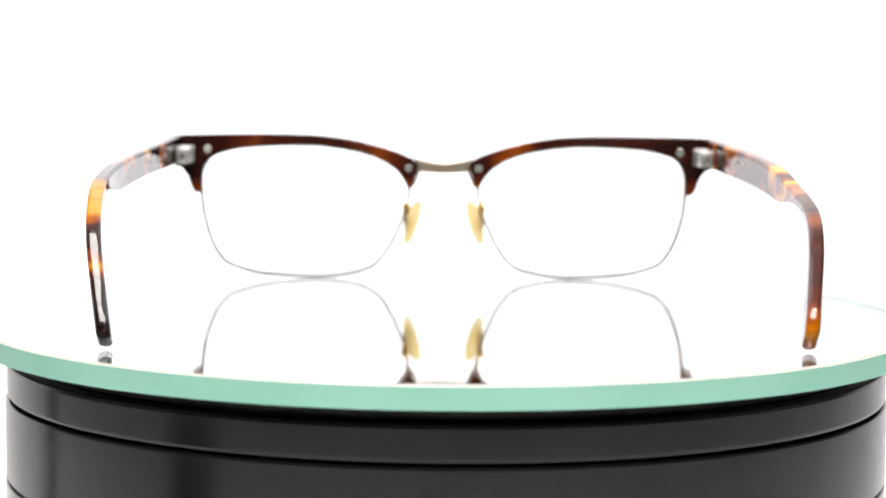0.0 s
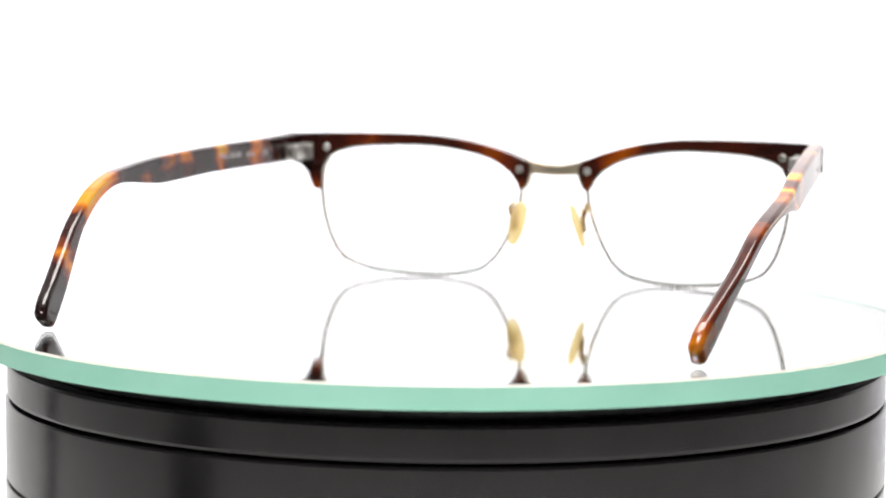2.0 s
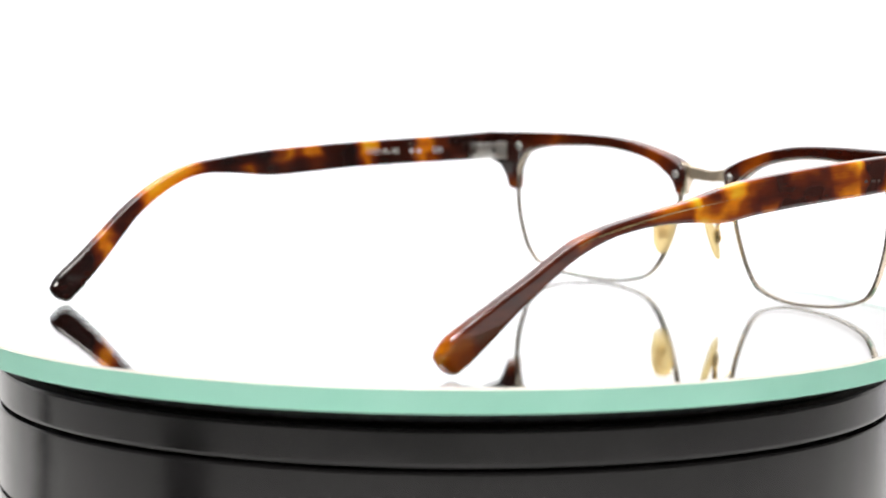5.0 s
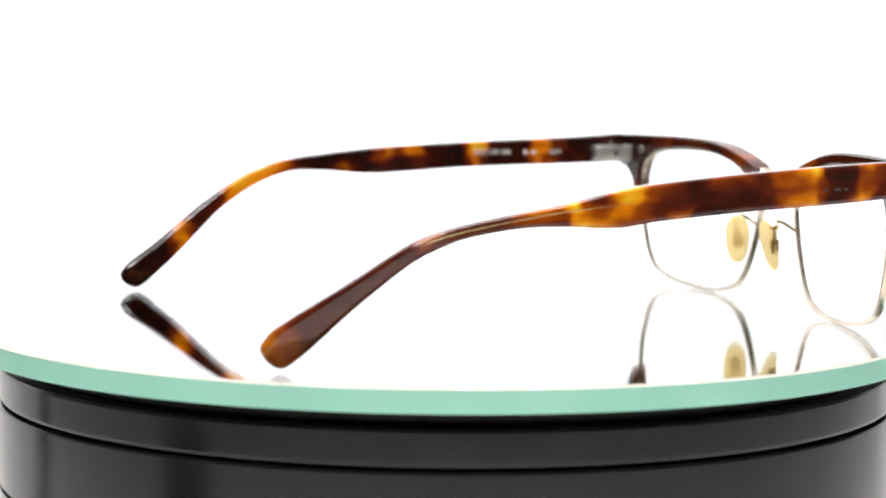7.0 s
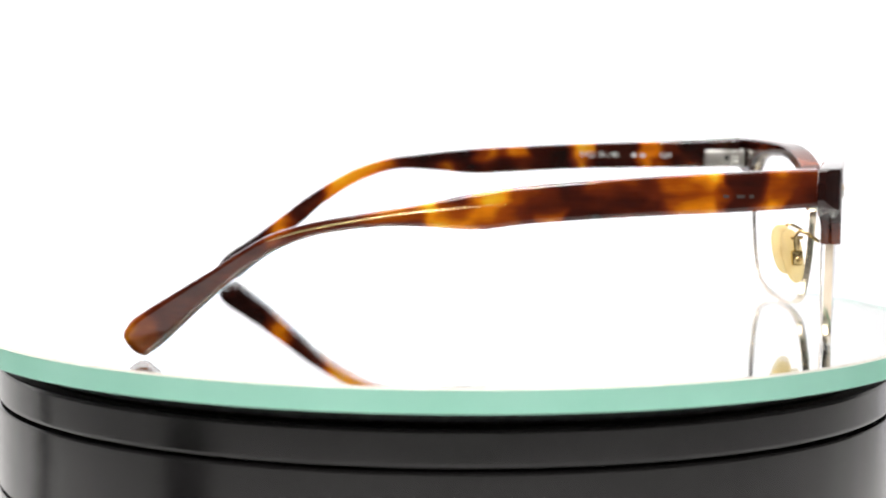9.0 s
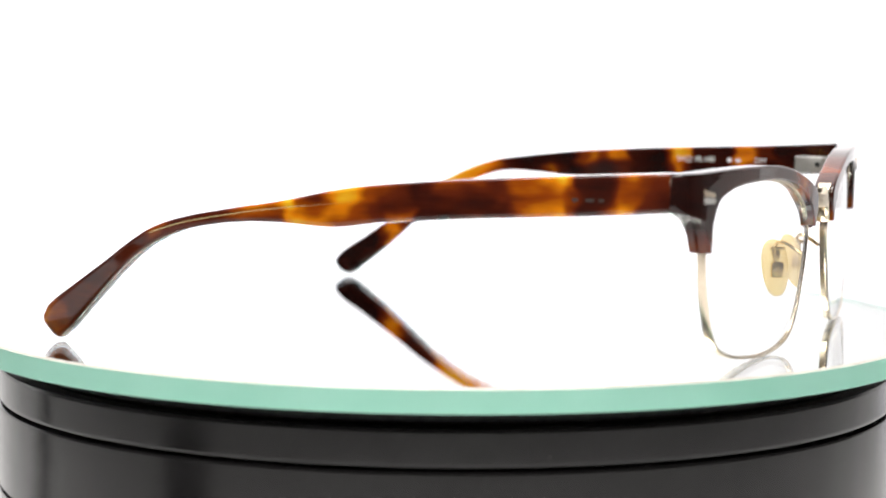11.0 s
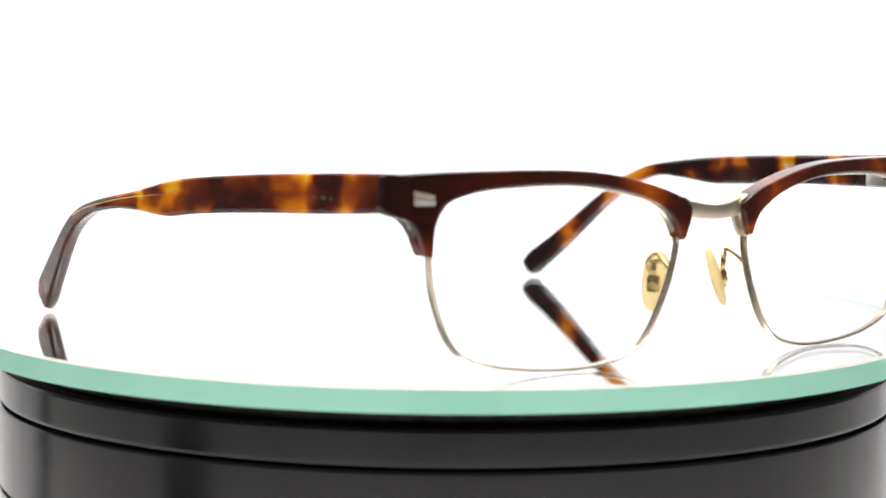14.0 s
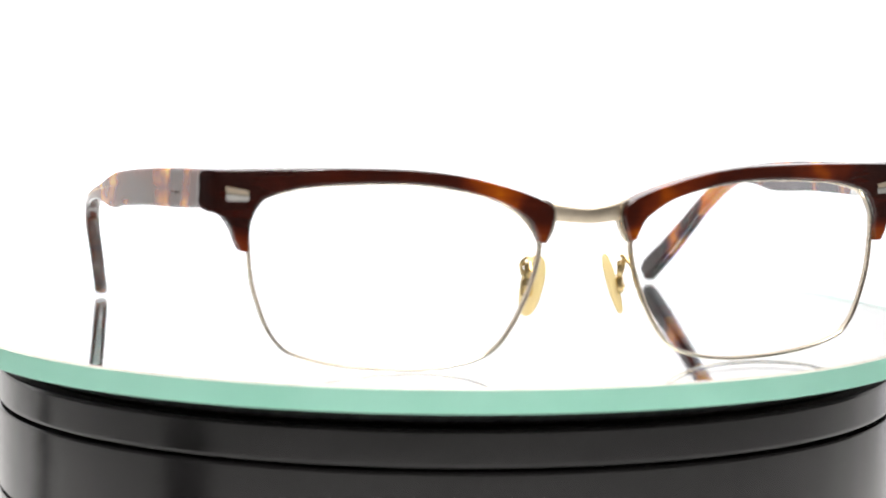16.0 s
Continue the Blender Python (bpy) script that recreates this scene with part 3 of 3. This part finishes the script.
def nose_pad(sign):
    bm = bmesh.new()
    bmesh.ops.create_uvsphere(bm, u_segments=24, v_segments=16, radius=1)
    for v in bm.verts:
        x, y, z = v.co
        w = 1 + 0.12 * z
        v.co = (math.copysign(abs(x) ** 0.8, x) * 0.95, math.copysign(abs(y) ** 0.85, y) * 2.8 * w, math.copysign(abs(z) ** 0.85, z) * 6.1)
    turn = pose(sign * 8.3, 75.2, 15.2, 0, 0, 0) @ Matrix.Rotation(radians(sign * 30), 4, "Z") @ Matrix.Rotation(radians(sign * -17), 4, "Y")
    bmesh.ops.transform(bm, matrix=turn, verts=bm.verts)
    ob = part("nose_pad", bm, PAD, glasses, "translucent amber silicone nose pad", angle=80)
    seat = pose(sign * 9.5, 75.9, 16.2, 0, 0, sign * 30)

    def fitting(name, bm, parent, label=""):
        bmesh.ops.transform(bm, matrix=seat, verts=bm.verts)
        return part(name, bm, GILT, parent, label)

    box = fitting("pad_box", block(-0.7, 0.7, -1.25, 1.25, -2.9, 0.4, 0.35), ob, "small gilt metal pad holder")
    fitting("pad_stem", block(-0.5, 0.5, -0.5, 0.5, 0.2, 3.0, 0.2), box)
    fitting("pad_bar", block(-0.45, 0.45, -1.6, 1.6, 2.8, 3.6, 0.25), box)
    fitting("pad_screw", disc((sign * 0.62, 0, -1.5), (sign, 0, 0), 0.6, 0.4, 0.12, 14), box)
    return ob


def pad_arm(sign):
    pts = spline([(10.3, face_y(10, 19) + 1.2, 18.6), (9.9, 78.4, 20.2), (9.6, 76.4, 20.8), (10.6, 75.4, 19.6), (10.3, 75.4, 17.8), (9.6, 75.8, 16.4)], 6)
    return part("pad_arm", tube([(sign * p.x, p.y, p.z) for p in pts], 0.38, 8), GILT, glasses, "curved metal nose pad arm")


def hinge(sign):
    y = face_y(68, 33)

    def piece(name, x0, x1, y0, y1, z0, z1, bevel, mat, parent):
        a, b = sorted((sign * x0, sign * x1))
        return part(name, block(a, b, y0, y1, z0, z1, bevel), mat, parent)

    ob = piece("hinge", 65.3, 70.6, y - 1.0, y + 0.2, 30.8, 35.3, 0.3, STEEL, glasses)
    tagged(ob, "polished steel hinge set in the acetate")
    piece("hinge_leaf", 65.7, 69.4, 62.2, y - 3.1, 31.0, 35.0, 0.35, STEEL, ob)
    for z in (31.65, 33.0, 34.35):
        piece("knuckle", 65.6, 68.6, y - 3.3, y - 0.8, z - 0.58, z + 0.58, 0.25, STEEL, ob)
    # solid near-black blocks put the shade of the hinge's holes into colour
    piece("slot_shade", 65.62, 66.2, 67.2, 68.3, 32.5, 33.7, 0.1, MATT_AND_SHADE, ob)
    piece("slot_shade", 67.2, 68.0, 62.16, 62.6, 32.5, 33.5, 0.1, MATT_AND_SHADE, ob)
    return ob


def screw(sign, x, z):
    d = 0.02
    slope = (face_y(x + d, z) - face_y(x - d, z)) / (2 * d)
    n = Vector((sign * slope, -1, 0)).normalized()
    ob = part("screw", disc(Vector((sign * x, face_y(x, z) + 0.15, z)), n, 0.95, 0.4), STEEL, glasses, "tiny round steel screw head")
    part("screw_core", disc(Vector((sign * x, face_y(x, z) + 0.02, z)), n, 0.42, 0.42, 0.1, 12), MATT_AND_SHADE, ob)
    return ob


def rivet(sign):
    """Wedge-shaped metal inlay with a step across its middle."""
    thing = None
    for z0, z1, z2, z3, lift in ((33.75, 33.25, 35.0, 34.1, 0.32), (32.3, 32.2, 33.55, 33.1, 0.42)):
        line = [(68.0, z0), (64.1, z1), (63.9, z3), (68.1, z2)]
        bm = bmesh.new()
        f = bm.faces.new([bm.verts.new((sign * x, face_y(x, z) + 4.45, z)) for x, z in line])
        out = bmesh.ops.extrude_face_region(bm, geom=[f])
        moved = [g for g in out["geom"] if isinstance(g, bmesh.types.BMVert)]
        bmesh.ops.translate(bm, verts=moved, vec=(0, lift, 0))
        bmesh.ops.bevel(bm, geom=[e for e in bm.edges if all(v in moved for v in e.verts)], offset=0.15, segments=2, affect="EDGES")
        if thing is None:
            thing = part("rivet", bm, SATIN, glasses, "wedge-shaped metal inlay on the brow corner")
        else:
            part("rivet_step", bm, STEEL, thing)
    return thing


def marking(arm):
    """Size marking printed on the inside of the left temple."""
    def letters(body, y, size):
        cu = bpy.data.curves.new("size_marking", "FONT")
        cu.body, cu.size, cu.extrude, cu.align_y = body, size * MM, 0.00002, "CENTER"
        tmp = new("size_marking", cu)
        me = bpy.data.meshes.new_from_object(tmp.evaluated_get(bpy.context.evaluated_depsgraph_get()))
        bpy.data.objects.remove(tmp)
        ob = new("size_marking", me)
        me.materials.clear()
        me.materials.append(PRINT)
        ob.parent = arm
        slope = (temple_x(y + 4) - temple_x(y)) / 4
        along = Vector((-slope, 1, 0)).normalized()
        up = Vector((0, 0.03, 1)).normalized()
        out = along.cross(up).normalized()
        m = Matrix((along, out.cross(along), out)).transposed().to_4x4()
        m.translation = Vector((-(temple_x(y) - 1.78), y, 33.3)) * MM
        ob.matrix_local = m
        tagged(ob, "white printed size marking")

    letters("54", 30.6, 2.0)
    letters("18-140", 35.0, 2.0)
    letters("DM", 51.0, 2.0)
    for y0, y1, z0, z1 in ((33.0, 34.6, 32.55, 32.75), (33.0, 34.6, 33.75, 33.95), (33.0, 33.2, 32.75, 33.75), (34.4, 34.6, 32.75, 33.75), (43.9, 45.6, 32.8, 33.8), (46.0, 48.1, 32.85, 33.65)):
        x = -(temple_x((y0 + y1) / 2) - 1.76)
        part("print_bar", block(x - 0.15, x + 0.04, y0, y1, z0, z1, 0.01, 1), PRINT, arm, flat=True)


def inner_print(arm):
    """Faint line of print inside the right temple."""
    for y0, y1 in ((48.5, 50.5), (40.5, 46.5), (36.5, 39.0)):
        x = temple_x((y0 + y1) / 2) - 1.76
        part("print_bar", block(x - 0.04, x + 0.15, y0, y1, 32.9, 33.7, 0.01, 1), PRINT, arm, flat=True)


def engraving(arm):
    for y0, y1 in ((52.6, 54.2), (54.6, 57.2), (57.6, 59.0)):
        x = temple_x((y0 + y1) / 2) + 1.76
        part("engraved_bar", block(x - 0.1, x + 0.06, y0, y1, 32.4, 33.0, 0.02, 1), ENGRAVED, arm, flat=True)


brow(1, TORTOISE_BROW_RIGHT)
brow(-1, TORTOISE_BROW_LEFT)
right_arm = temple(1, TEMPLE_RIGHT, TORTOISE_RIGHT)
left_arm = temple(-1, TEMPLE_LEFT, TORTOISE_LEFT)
core_wire(1, right_arm)
bridge()
for side in (1, -1):
    rim(side)
    lens(side)
    bridge_mount(side)
    nose_pad(side)
    pad_arm(side)
    hinge(side)
    screw(side, 9.3, 29.3)
    screw(side, 62.0, 34.3)
    rivet(side)
marking(left_arm)
engraving(right_arm)
inner_print(right_arm)

# ---- the turn of the table ----
TURN = ((0, 0), (2, 21.03), (4, 42.05), (6.5, 67.63), (9, 93.02), (11.5, 118.68), (14, 144.26), (16, 164.31))


def motions():
    walk(glasses, [(t, pose(0, 0, 0, 0, 0, 1.66 - a) @ pose(-0.0005, 0, 0.0001)) for t, a in TURN])
    walk(plate, [(t, pose(PLATE_X * MM, PLATE_Y * MM, 0, 0, 0, -a)) for t, a in TURN])
    walk(platter, [(t, pose(0, 0, 0, 0, 0, -a)) for t, a in TURN])


motions()
